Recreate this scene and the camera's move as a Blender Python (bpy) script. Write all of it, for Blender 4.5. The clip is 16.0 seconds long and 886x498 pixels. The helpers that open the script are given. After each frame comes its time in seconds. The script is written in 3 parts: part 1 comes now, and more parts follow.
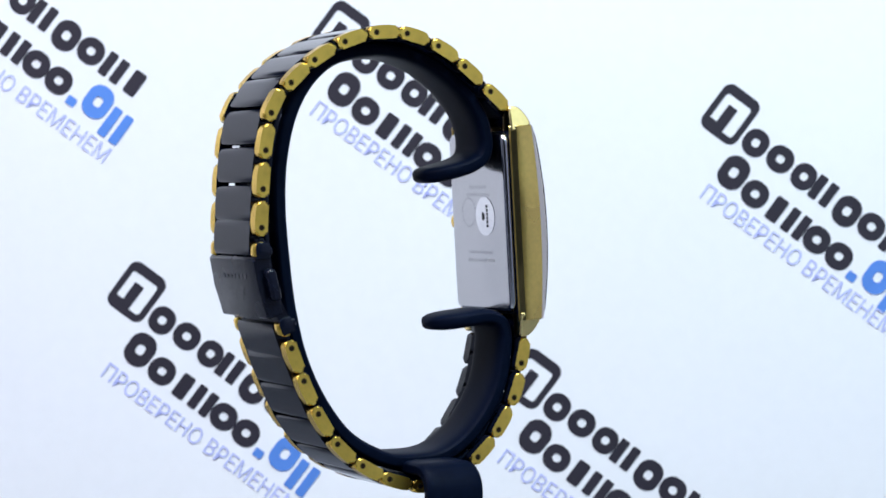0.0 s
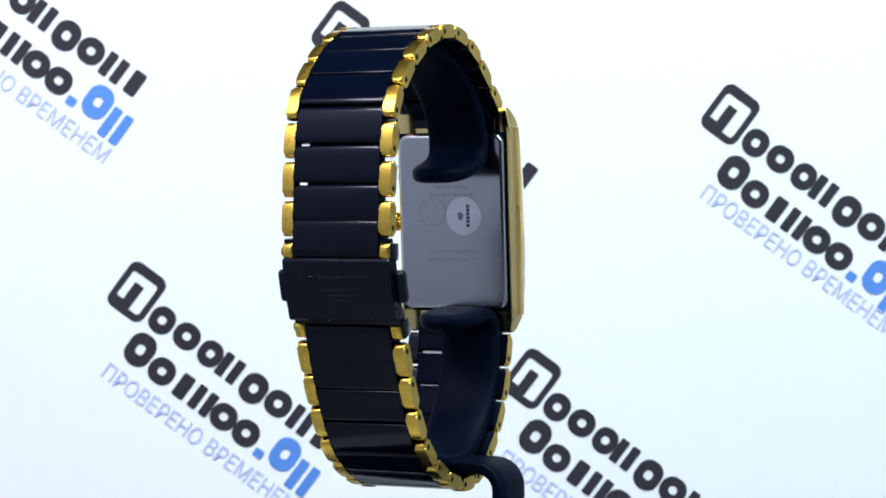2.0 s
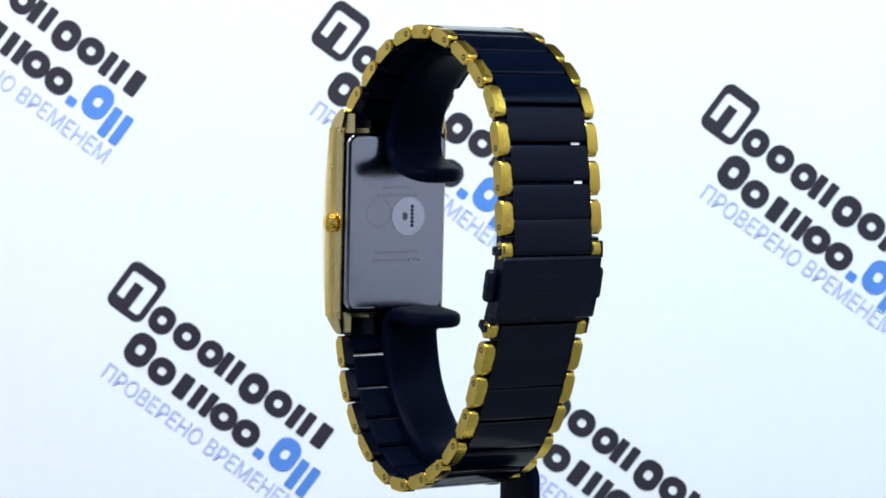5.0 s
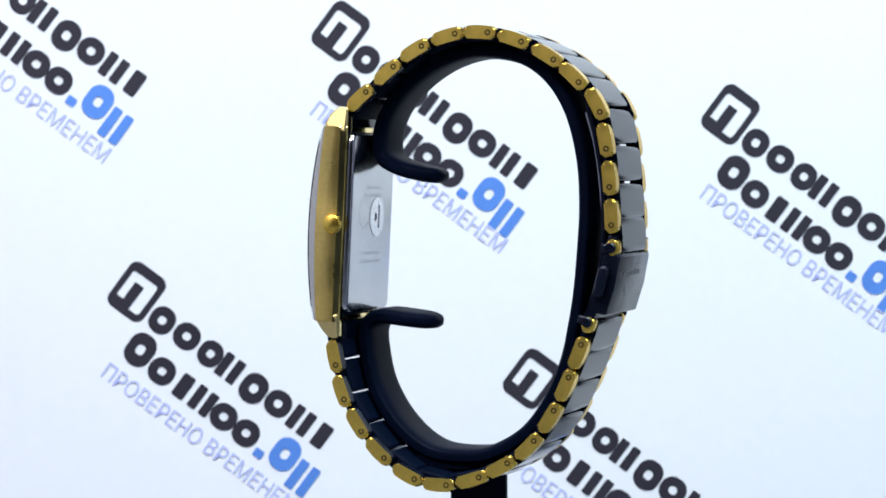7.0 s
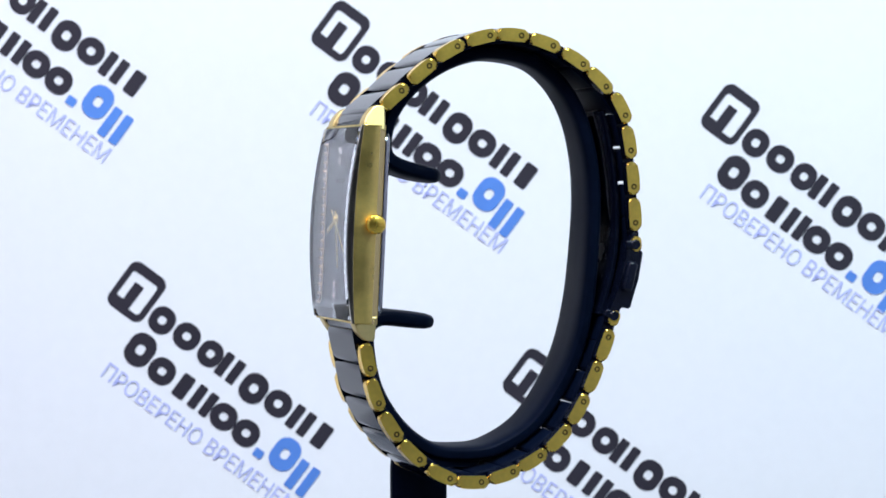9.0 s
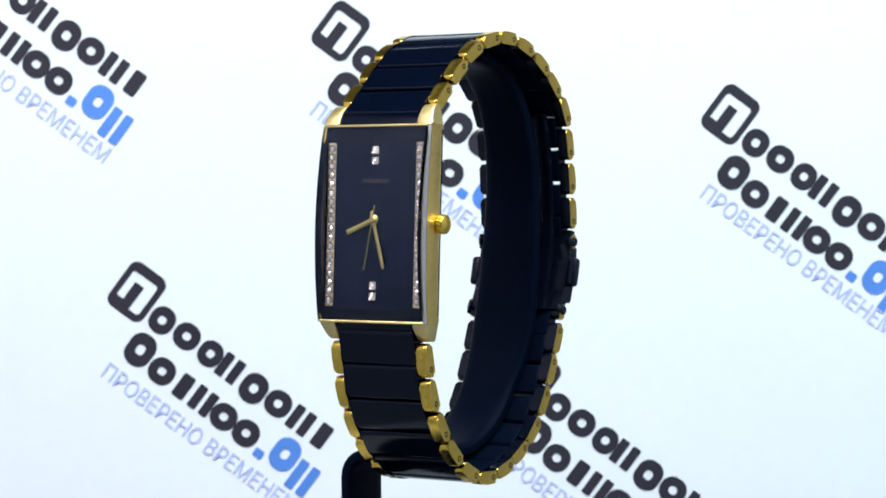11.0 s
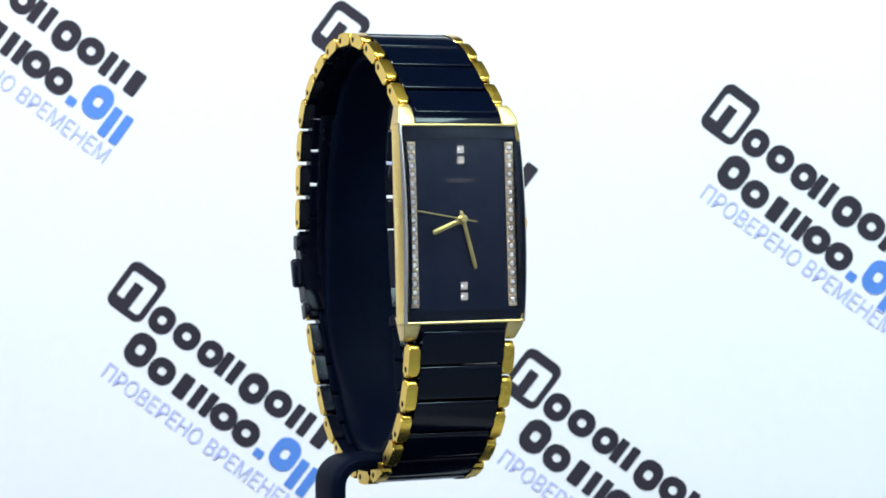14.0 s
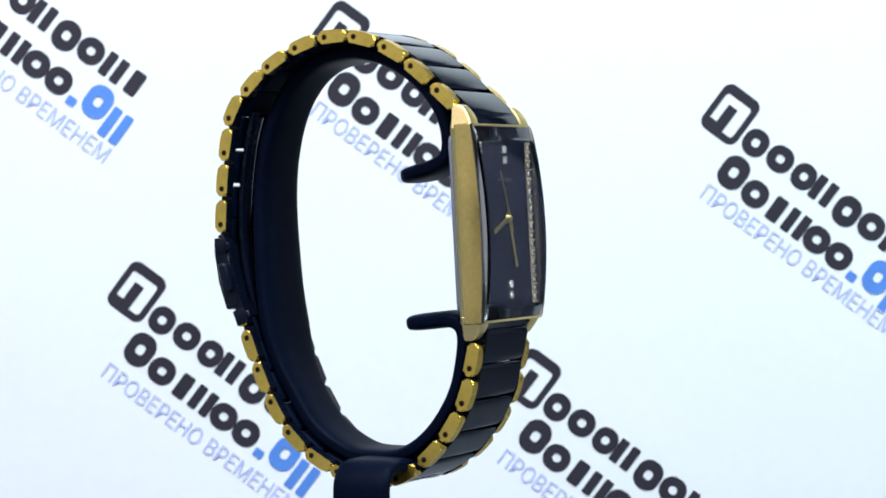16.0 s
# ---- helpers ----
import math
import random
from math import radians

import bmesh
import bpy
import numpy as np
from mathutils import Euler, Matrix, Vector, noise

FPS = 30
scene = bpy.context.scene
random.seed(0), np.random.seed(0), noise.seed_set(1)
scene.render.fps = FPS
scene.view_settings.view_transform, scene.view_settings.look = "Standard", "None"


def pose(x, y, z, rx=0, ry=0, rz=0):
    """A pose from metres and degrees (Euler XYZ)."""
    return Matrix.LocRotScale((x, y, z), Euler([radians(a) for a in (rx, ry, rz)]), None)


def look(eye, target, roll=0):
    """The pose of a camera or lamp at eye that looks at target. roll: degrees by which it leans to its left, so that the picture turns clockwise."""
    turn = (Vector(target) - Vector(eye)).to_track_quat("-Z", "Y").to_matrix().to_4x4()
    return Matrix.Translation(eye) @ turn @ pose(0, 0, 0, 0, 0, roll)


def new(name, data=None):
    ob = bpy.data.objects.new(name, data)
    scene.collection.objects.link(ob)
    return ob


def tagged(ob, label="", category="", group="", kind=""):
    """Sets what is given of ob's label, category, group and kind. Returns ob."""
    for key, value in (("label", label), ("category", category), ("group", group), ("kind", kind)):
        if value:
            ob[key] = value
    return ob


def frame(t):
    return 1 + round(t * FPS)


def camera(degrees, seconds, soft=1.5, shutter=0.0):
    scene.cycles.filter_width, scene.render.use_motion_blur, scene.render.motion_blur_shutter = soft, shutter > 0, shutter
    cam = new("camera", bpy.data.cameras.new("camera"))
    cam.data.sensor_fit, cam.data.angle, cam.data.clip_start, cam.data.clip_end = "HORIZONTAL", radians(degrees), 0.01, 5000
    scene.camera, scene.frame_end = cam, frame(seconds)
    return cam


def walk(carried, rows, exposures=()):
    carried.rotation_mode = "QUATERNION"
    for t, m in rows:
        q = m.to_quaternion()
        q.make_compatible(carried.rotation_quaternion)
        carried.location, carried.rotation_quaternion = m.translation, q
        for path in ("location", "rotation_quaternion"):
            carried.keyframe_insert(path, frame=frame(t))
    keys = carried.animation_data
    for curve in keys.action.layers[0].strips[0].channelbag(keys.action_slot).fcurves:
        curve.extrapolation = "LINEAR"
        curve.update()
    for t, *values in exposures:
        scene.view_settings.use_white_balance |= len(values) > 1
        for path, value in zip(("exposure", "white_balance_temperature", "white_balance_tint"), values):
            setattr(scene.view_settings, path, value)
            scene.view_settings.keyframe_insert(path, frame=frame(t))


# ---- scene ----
MM = 0.001

# ---- camera: stands still, level with the upper part of the watch ----
cam = camera(20.15, 16.0, soft=1.7)
cam.data.dof.use_dof, cam.data.dof.focus_distance, cam.data.dof.aperture_fstop = True, 0.405, 80.0
EYE = (0.00275, -0.4202, 0.0)
CAM = look(EYE, (0.00275, 0.0, -0.0110), -0.32)
walk(cam, [(0, CAM), (16, CAM)],
     exposures=[(0, 0.11, 6400, 17), (1.5, 0.26, 6520, 11), (3.5, 0.26, 6520, 11), (4.5, 0.23, 6500, 11), (6.5, 0.20, 6480, 13), (7.5, 0.11, 6370, 19), (8, 0.04, 6290, 23),
                (9, 0.09, 6380, 18), (11.5, 0.26, 6520, 11), (13, 0.26, 6530, 11), (15, 0.30, 6550, 11), (16, 0.25, 6480, 12)])

# ---- light: a lamp overhead and one on either side of the table ----
world = bpy.data.worlds.new("world")
scene.world = world
world.use_nodes = True
world.node_tree.nodes["Background"].inputs[0].default_value = (0.75, 0.8, 1.0, 1)
world.node_tree.nodes["Background"].inputs[1].default_value = 0.02


def area_lamp(name, eye, target, sx, sy, watts, colour):
    data = bpy.data.lights.new(name, "AREA")
    data.shape, data.size, data.size_y = "RECTANGLE", sx, sy
    data.energy, data.color = watts, colour
    ob = new(name, data)
    ob.matrix_world = look(eye, target)
    return ob


area_lamp("overhead_lamp", (0.03, -0.105, 0.50), (0.03, -0.08, 0), 0.18, 0.10, 2.8, (0.815, 0.96, 1.0))
area_lamp("corner_lamp", (-0.34, -0.36, 0.45), (-0.16, 0.15, -0.26), 0.22, 0.22, 3.0, (0.955, 0.90, 1.0))
area_lamp("corner_lamp", (0.34, -0.36, 0.45), (0.16, 0.15, -0.26), 0.22, 0.22, 3.0, (0.685, 0.98, 1.0))


# ---- materials ----
def material(name, base, rough=0.5, metal=0.0, vary=0.12, scale=400.0, bump=0.0, rough_vary=0.08,
             coarse=60.0, coat=0.0, spec=0.5, tangent=0.0):
    """A surface with two scales of variation in colour, gloss and relief; scales are per metre."""
    m = bpy.data.materials.new(name)
    m.use_nodes = True
    nt = m.node_tree
    b = nt.nodes["Principled BSDF"]
    b.inputs["Metallic"].default_value = metal
    b.inputs["Coat Weight"].default_value = coat
    b.inputs["Coat Roughness"].default_value = 0.05
    b.inputs["Specular IOR Level"].default_value = spec
    tc = nt.nodes.new("ShaderNodeTexCoord")
    fine = nt.nodes.new("ShaderNodeTexNoise")
    fine.inputs["Scale"].default_value = scale
    fine.inputs["Detail"].default_value = 4
    wide = nt.nodes.new("ShaderNodeTexNoise")
    wide.inputs["Scale"].default_value = coarse
    wide.inputs["Detail"].default_value = 3
    for n in (fine, wide):
        nt.links.new(tc.outputs["Object"], n.inputs["Vector"])
    mix = nt.nodes.new("ShaderNodeMath")
    mix.operation = "ADD"
    nt.links.new(fine.outputs["Fac"], mix.inputs[0])
    nt.links.new(wide.outputs["Fac"], mix.inputs[1])
    ramp = nt.nodes.new("ShaderNodeMapRange")
    ramp.inputs["From Min"].default_value, ramp.inputs["From Max"].default_value = 0.6, 1.4
    ramp.inputs["To Min"].default_value, ramp.inputs["To Max"].default_value = 1 - vary, 1 + vary
    nt.links.new(mix.outputs[0], ramp.inputs["Value"])
    info = nt.nodes.new("ShaderNodeObjectInfo")
    per = nt.nodes.new("ShaderNodeMapRange")
    per.inputs["To Min"].default_value, per.inputs["To Max"].default_value = 1 - vary * 0.5, 1 + vary * 0.5
    nt.links.new(info.outputs["Random"], per.inputs["Value"])
    both = nt.nodes.new("ShaderNodeMath")
    both.operation = "MULTIPLY"
    nt.links.new(ramp.outputs[0], both.inputs[0])
    nt.links.new(per.outputs[0], both.inputs[1])
    tint = nt.nodes.new("ShaderNodeVectorMath")
    tint.operation = "SCALE"
    tint.inputs[0].default_value = base
    nt.links.new(both.outputs[0], tint.inputs["Scale"])
    nt.links.new(tint.outputs[0], b.inputs["Base Color"])
    rr = nt.nodes.new("ShaderNodeMapRange")
    rr.inputs["From Min"].default_value, rr.inputs["From Max"].default_value = 0.3, 0.7
    rr.inputs["To Min"].default_value = max(rough - rough_vary, 0.02)
    rr.inputs["To Max"].default_value = rough + rough_vary
    nt.links.new(wide.outputs["Fac"], rr.inputs["Value"])
    nt.links.new(rr.outputs[0], b.inputs["Roughness"])
    if bump:
        bp = nt.nodes.new("ShaderNodeBump")
        bp.inputs["Strength"].default_value = bump
        bp.inputs["Distance"].default_value = 0.0001
        nt.links.new(fine.outputs["Fac"], bp.inputs["Height"])
        nt.links.new(bp.outputs[0], b.inputs["Normal"])
    return m


def glass_material(name, ior):
    m = bpy.data.materials.new(name)
    m.use_nodes = True
    b = m.node_tree.nodes["Principled BSDF"]
    b.inputs["Transmission Weight"].default_value = 1.0
    b.inputs["Roughness"].default_value = 0.02
    b.inputs["IOR"].default_value = ior
    b.inputs["Base Color"].default_value = (0.93, 0.94, 0.97, 1)
    return m


GOLD = material("polished_gold_plating", (0.93, 0.60, 0.09), 0.24, 1.0, 0.12, 900, 0.06, 0.06, 220)
GOLD_FLANK = material("brushed_gold_plating", (0.90, 0.62, 0.11), 0.34, 1.0, 0.10, 1400, 0.08, 0.06, 200)
GOLD_FLANK_WIDE = material("satin_case_gold", (0.87, 0.63, 0.18), 0.33, 1.0, 0.10, 1400, 0.05, 0.08, 130)
MIRROR_GOLD = material("polished_case_gold", (0.88, 0.68, 0.28), 0.13, 1.0, 0.06, 900, 0.02, 0.05, 160)
ROSE = material("rose_gold_setting", (0.80, 0.63, 0.42), 0.34, 1.0, 0.15, 1500, 0.08, 0.06, 300)
# darker copy of the setting metal, for the shade in the gap round each stone
ROSE_DARK = material("shaded_setting_metal", (0.42, 0.31, 0.20), 0.30, 1.0, 0.15, 1500, 0.08, 0.06, 300)
GOLD_SATIN = material("satin_gold_plating", (0.84, 0.65, 0.27), 0.45, 1.0, 0.08, 1500, 0.08, 0.06, 120)
CERAMIC = material("black_ceramic", (0.0010, 0.0025, 0.0085), 0.125, 0.0, 0.25, 600, 0.02, 0.03, 90, spec=0.22)
BLACK_STEEL = material("black_coated_steel", (0.002, 0.0035, 0.010), 0.24, 0.0, 0.25, 900, 0.08, 0.08, 120, spec=0.25)
RUBBER = material("matte_black_plastic", (0.0015, 0.004, 0.013), 0.50, 0.0, 0.25, 700, 0.10, 0.06, 60, spec=0.035)
STEEL = material("brushed_steel", (0.54, 0.54, 0.55), 0.15, 1.0, 0.06, 1200, 0.06, 0.07, 90)
# paler than the case gold: the crystal edge's white glint put into the colour
MIRROR = material("glint_pale_gold", (0.93, 0.86, 0.70), 0.10, 1.0, 0.04, 900, 0.0, 0.05, 120)
ENGRAVED = material("engraved_steel", (0.46, 0.46, 0.47), 0.20, 1.0, 0.1, 1200)
SMOKED = material("smoked_steel", (0.16, 0.15, 0.16), 0.12, 1.0, 0.06, 1200)
HAND_GOLD = material("dull_hand_gold", (0.50, 0.38, 0.13), 0.38, 1.0, 0.08, 1500)
# dark colours that paint the shade inside the pin recesses
HOLE = material("painted_pin_hole", (0.012, 0.008, 0.005), 0.7, 0.0, 0.1, 900, spec=0.05)
DARK_HOLE = material("painted_pin_recess", (0.07, 0.042, 0.012), 0.5, 0.4, 0.2, 900, spec=0.2)
BORDER = material("black_border_enamel", (0.002, 0.003, 0.007), 0.3, 0.0, 0.2, 700, 0.0, 0.04, 90, spec=0.05)
DIAL = material("black_dial_lacquer", (0.002, 0.004, 0.011), 0.25, 0.0, 0.06, 700, 0.0, 0.02, 40, spec=0.1)
STONE = material("cut_stone", (0.86, 0.76, 0.67), 0.10, 0.8, 0.20, 900, spec=0.9)
FOIL = material("silver_foil_sticker", (0.86, 0.86, 0.87), 0.20, 1.0, 0.03, 900)
INK = material("black_ink", (0.02, 0.02, 0.025), 0.5, 0.0, 0.1, 900)
FAINT_INK = material("dull_gold_ink", (0.022, 0.014, 0.012), 0.5, 0.2, 0.1, 900)
CRYSTAL = glass_material("watch_crystal", 1.27)
CRYSTAL_EDGE = glass_material("polished_crystal_edge", 1.55)
VINYL = material("white_banner_vinyl", (0.82, 0.82, 0.83), 0.45, 0.0, 0.02, 300, 0.05, 0.08, 8)
PRINT_BLACK = material("banner_black_print", (0.020, 0.016, 0.026), 0.5, 0.0, 0.08, 300, 0.0, 0.05, 30)
PRINT_BLUE = material("banner_blue_print", (0.085, 0.23, 0.64), 0.5, 0.0, 0.05, 300, 0.0, 0.05, 30)
PRINT_PALE = material("banner_pale_blue_print", (0.48, 0.51, 0.82), 0.5, 0.0, 0.05, 300, 0.0, 0.05, 30)
TABLE = material("grey_table_laminate", (0.10, 0.11, 0.135), 0.35, 0.0, 0.04, 200, 0.03, 0.08, 6)
FOOT = material("grey_foot_paint", (0.20, 0.20, 0.22), 0.4, 0.0, 0.05, 400, 0.05, 0.05, 30)
PLATTER = material("pale_grey_plastic", (0.36, 0.36, 0.38), 0.4, 0.0, 0.04, 400, 0.05, 0.05, 30)
FABRIC = material("pale_screen_fabric", (0.40, 0.40, 0.50), 0.8, 0.0, 0.05, 500, 0.2, 0.05, 12)
WALL = material("white_wall_paint", (0.46, 0.49, 0.54), 0.8, 0.0, 0.06, 60, 0.1, 0.05, 3)
FLOORING = material("grey_floor", (0.16, 0.15, 0.15), 0.5, 0.0, 0.12, 40, 0.1, 0.08, 3)
CEILING_PAINT = material("ceiling_paint", (0.5, 0.52, 0.56), 0.85, 0.0, 0.04, 60, 0.1, 0.05, 3)


# ---- mesh helpers (lengths in millimetres unless said otherwise) ----
def part(name, bm, mat, parent=None, label="", m=None, smooth=False):
    """Link a bmesh in millimetres as one mesh object under a thing or part."""
    return part_of(name, mesh_of(name, bm, mat, smooth), parent, label, m)


def mesh_of(name, bm, mat, smooth=False):
    bmesh.ops.recalc_face_normals(bm, faces=bm.faces[:])
    bmesh.ops.scale(bm, vec=(MM, MM, MM), verts=bm.verts)
    me = bpy.data.meshes.new(name)
    if smooth:
        for f in bm.faces:
            f.smooth = len(f.verts) < 7
        for e in bm.edges:
            if len(e.link_faces) == 2 and e.calc_face_angle(0) > radians(32):
                e.smooth = False
    bm.to_mesh(me)
    bm.free()
    for mt in (mat if isinstance(mat, (list, tuple)) else [mat]):
        me.materials.append(mt)
    return me


def part_of(name, me, parent=None, label="", m=None):
    ob = new(name, me)
    if parent is not None:
        ob.parent = parent
    if m is not None:
        ob.matrix_basis = m
    if label:
        tagged(ob, label=label)
    return ob


def at(x, y, z, rx=0, ry=0, rz=0):
    """A pose with its place in millimetres."""
    return pose(x * MM, y * MM, z * MM, rx, ry, rz)


def box(w, d, h, bevel=0.0, segs=2, bm=None, centre=(0, 0, 0)):
    b = bmesh.new()
    bmesh.ops.create_cube(b, size=1)
    bmesh.ops.scale(b, vec=(w, d, h), verts=b.verts)
    if bevel:
        bmesh.ops.bevel(b, geom=b.edges[:], offset=bevel, segments=segs, profile=0.5, affect="EDGES")
    bmesh.ops.translate(b, vec=centre, verts=b.verts)
    return join(bm, b)


def join(bm, b, index=0):
    if index:
        for f in b.faces:
            f.material_index = index
    if bm is None:
        return b
    me = bpy.data.meshes.new("tmp")
    b.to_mesh(me)
    b.free()
    bm.from_mesh(me)
    bpy.data.meshes.remove(me)
    return bm


def prism(profile, x0, x1, bevel=0.0, segs=2, bm=None):
    """A (y, z) outline pushed along x from x0 to x1; bevel rounds the two end rims."""
    b = bmesh.new()
    lo = [b.verts.new((x0, y, z)) for y, z in profile]
    hi = [b.verts.new((x1, y, z)) for y, z in profile]
    n = len(profile)
    caps = [b.faces.new(lo), b.faces.new(hi[::-1])]
    for i in range(n):
        b.faces.new((lo[i], hi[i], hi[(i + 1) % n], lo[(i + 1) % n]))
    if bevel:
        rim = {e for f in caps for e in f.edges}
        bmesh.ops.bevel(b, geom=list(rim), offset=bevel, segments=segs, profile=0.5, affect="EDGES")
    return join(bm, b)


def round_rect(w, h, r, segs=5, cx=0.0, cy=0.0):
    pts = []
    for k, (sx, sy) in enumerate(((1, 1), (-1, 1), (-1, -1), (1, -1))):
        for i in range(segs + 1):
            a = radians(90 * k + 90 * i / segs)
            pts.append((cx + sx * (w / 2 - r) + r * math.cos(a), cy + sy * (h / 2 - r) + r * math.sin(a)))
    return pts


def lathe_x(profile, segs=32, bm=None, centre=(0, 0, 0), flutes=0.0, index=0):
    """(x, radius) turned round the x axis."""
    b = bmesh.new()
    rings = []
    for x, r in profile:
        if r < 1e-4:
            rings.append([b.verts.new((x, 0, 0))] * segs)
        else:
            rings.append([b.verts.new((x, (r - flutes * (i % 2)) * math.cos(2 * math.pi * i / segs),
                                       (r - flutes * (i % 2)) * math.sin(2 * math.pi * i / segs))) for i in range(segs)])
    for p, q in zip(rings, rings[1:]):
        for i in range(segs):
            f = []
            for v in (p[i], p[(i + 1) % segs], q[(i + 1) % segs], q[i]):
                if v not in f:
                    f.append(v)
            if len(f) > 2:
                b.faces.new(f)
    bmesh.ops.translate(b, vec=centre, verts=b.verts)
    return join(bm, b, index)


def smooth_path(points, steps=6):
    """A Catmull-Rom curve through the points."""
    p = [Vector(q) for q in points]
    p = [2 * p[0] - p[1]] + p + [2 * p[-1] - p[-2]]
    out = []
    for i in range(1, len(p) - 2):
        for s in range(steps):
            t = s / steps
            a, b, c, d = p[i - 1:i + 3]
            out.append(0.5 * ((2 * b) + (c - a) * t + (2 * a - 5 * b + 4 * c - d) * t * t + (3 * b - a - 3 * c + d) * t ** 3))
    return out + [p[-2]]


def strap(path, side, width, thick, round_ends=(True, True), power=3.2, segs=28, bm=None, shape=None):
    """A strap of oval section swept along a path; side is the direction of its width.
    shape(point) may give a width and a twist in degrees of its own."""
    b = bmesh.new()
    side = Vector(side).normalized()
    path = list(path)
    for end in (0, 1):
        if round_ends[end]:
            path = path[::-1] if end else path
            path = path[:1] + [path[0].lerp(path[1], k) for k in (0.04, 0.14, 0.3, 0.5, 0.75)] + path[1:]
            path = path[::-1] if end else path
    n = len(path)
    length = [0.0]
    for p, q in zip(path, path[1:]):
        length.append(length[-1] + (q - p).length)
    rings = []
    for i, p in enumerate(path):
        tan = (path[min(i + 1, n - 1)] - path[max(i - 1, 0)]).normalized()
        up = side.cross(tan).normalized()
        across, wide = side, width
        if shape:
            wide, twist = shape(p)
            across, up = Matrix.Rotation(radians(twist), 3, tan) @ side, Matrix.Rotation(radians(twist), 3, tan) @ up
        f, g = 1.0, 1.0
        for end, far in zip(round_ends, (length[i], length[-1] - length[i])):
            if end and far < width / 2:
                k = math.sqrt(max(1 - (1 - far / (width / 2)) ** 2, 0.0025))
                e = min(far / (thick * 0.6), 1.0)
                f, g = min(f, k), min(g, math.sqrt(max(1 - (1 - e) ** 2, 0.004)) * (0.72 + 0.28 * k))
        ring = []
        for j in range(segs):
            a = 2 * math.pi * j / segs
            c, s = math.cos(a), math.sin(a)
            cu = math.copysign(abs(c) ** (2 / power), c) * wide / 2 * f
            su = math.copysign(abs(s) ** (2 / power), s) * thick / 2 * g
            ring.append(b.verts.new(p + across * cu + up * su))
        rings.append(ring)
    for r, q in zip(rings, rings[1:]):
        for j in range(segs):
            b.faces.new((r[j], r[(j + 1) % segs], q[(j + 1) % segs], q[j]))
    b.faces.new(rings[0][::-1])
    b.faces.new(rings[-1])
    return join(bm, b)


# ---- the room and the table ----
def setting():
    def slab(name, w, d, h, centre, mat, label):
        ob = part(name, box(w, d, h, 0.0, 1), mat, m=at(*centre))
        return tagged(ob, label=label, category="screen" if "screen" in name else name.split("_")[0], kind="structure")
    slab("floor", 4000, 4000, 40, (0, 0, -860), FLOORING, "plain grey floor under the table")
    slab("ceiling", 4000, 4000, 40, (0, 0, 1700), CEILING_PAINT, "plain off-white ceiling")
    slab("wall_back", 4000, 60, 2520, (0, 2030, 420), WALL, "plain white painted wall behind the banner")
    slab("wall_front", 4000, 60, 2520, (0, -2030, 420), WALL, "plain white painted wall behind the camera")
    slab("wall_left", 60, 4000, 2520, (-2030, 0, 420), WALL, "plain white painted side wall")
    slab("wall_right", 60, 4000, 2520, (2030, 0, 420), WALL, "plain white painted side wall")
    # unseen fabric screens, added on either side of the display to reflect in the watch
    slab("side_screen", 6, 840, 620, (-433, -110, 215), FABRIC, "unseen pale fabric screen added beside the display as a reflector")
    slab("side_screen", 6, 840, 620, (433, -110, 215), FABRIC, "unseen pale fabric screen added beside the display as a reflector")
    table = tagged(new("table"), label="plain grey laminate table under the display", category="table")
    table.matrix_basis = at(0, 0, -840)
    part("tabletop", box(1400, 900, 28, 4, 3), TABLE, table, m=at(0, -60, 736))
    for sx in (-1, 1):
        for sy in (-1, 1):
            part("leg", box(45, 45, 722, 3, 2), TABLE, table, m=at(sx * 640, -60 + sy * 390, 361))


# ---- the printed banner ----
BANNER_Y = 150.0
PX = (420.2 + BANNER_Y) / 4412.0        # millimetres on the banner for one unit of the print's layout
BANNER_ZC = -0.0262 * (420.2 + BANNER_Y)
TURN = 36.8


def on_banner(ix, iy):
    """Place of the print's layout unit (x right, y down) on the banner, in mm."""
    return 2.75 + (ix - 784) * PX, BANNER_ZC - (iy - 441) * PX


def flat(outlines, holes=()):
    """A printed patch 0.15 mm thick from outlines in the x-z plane, in layout units."""
    b = bmesh.new()
    for k, loop in enumerate(outlines):
        vs = [b.verts.new((u * PX, -0.004 - 0.0015 * k, -v * PX)) for u, v in loop]
        b.faces.new(vs)
    for outer, inner in holes:
        n = len(outer)
        vo = [b.verts.new((u * PX, 0, -v * PX)) for u, v in outer]
        vi = [b.verts.new((u * PX, 0, -v * PX)) for u, v in inner]
        for i in range(n):
            b.faces.new((vo[i], vo[(i + 1) % n], vi[(i + 1) % n], vi[i]))
    ext = bmesh.ops.extrude_face_region(b, geom=b.faces[:])
    bmesh.ops.translate(b, vec=(0, 0.05, 0), verts=[g for g in ext["geom"] if isinstance(g, bmesh.types.BMVert)])
    return b


def ring(cx, cy, w, h, r, hw, hh, hr):
    return round_rect(w, h, r, 6, cx, cy), round_rect(hw, hh, hr, 6, cx, cy)


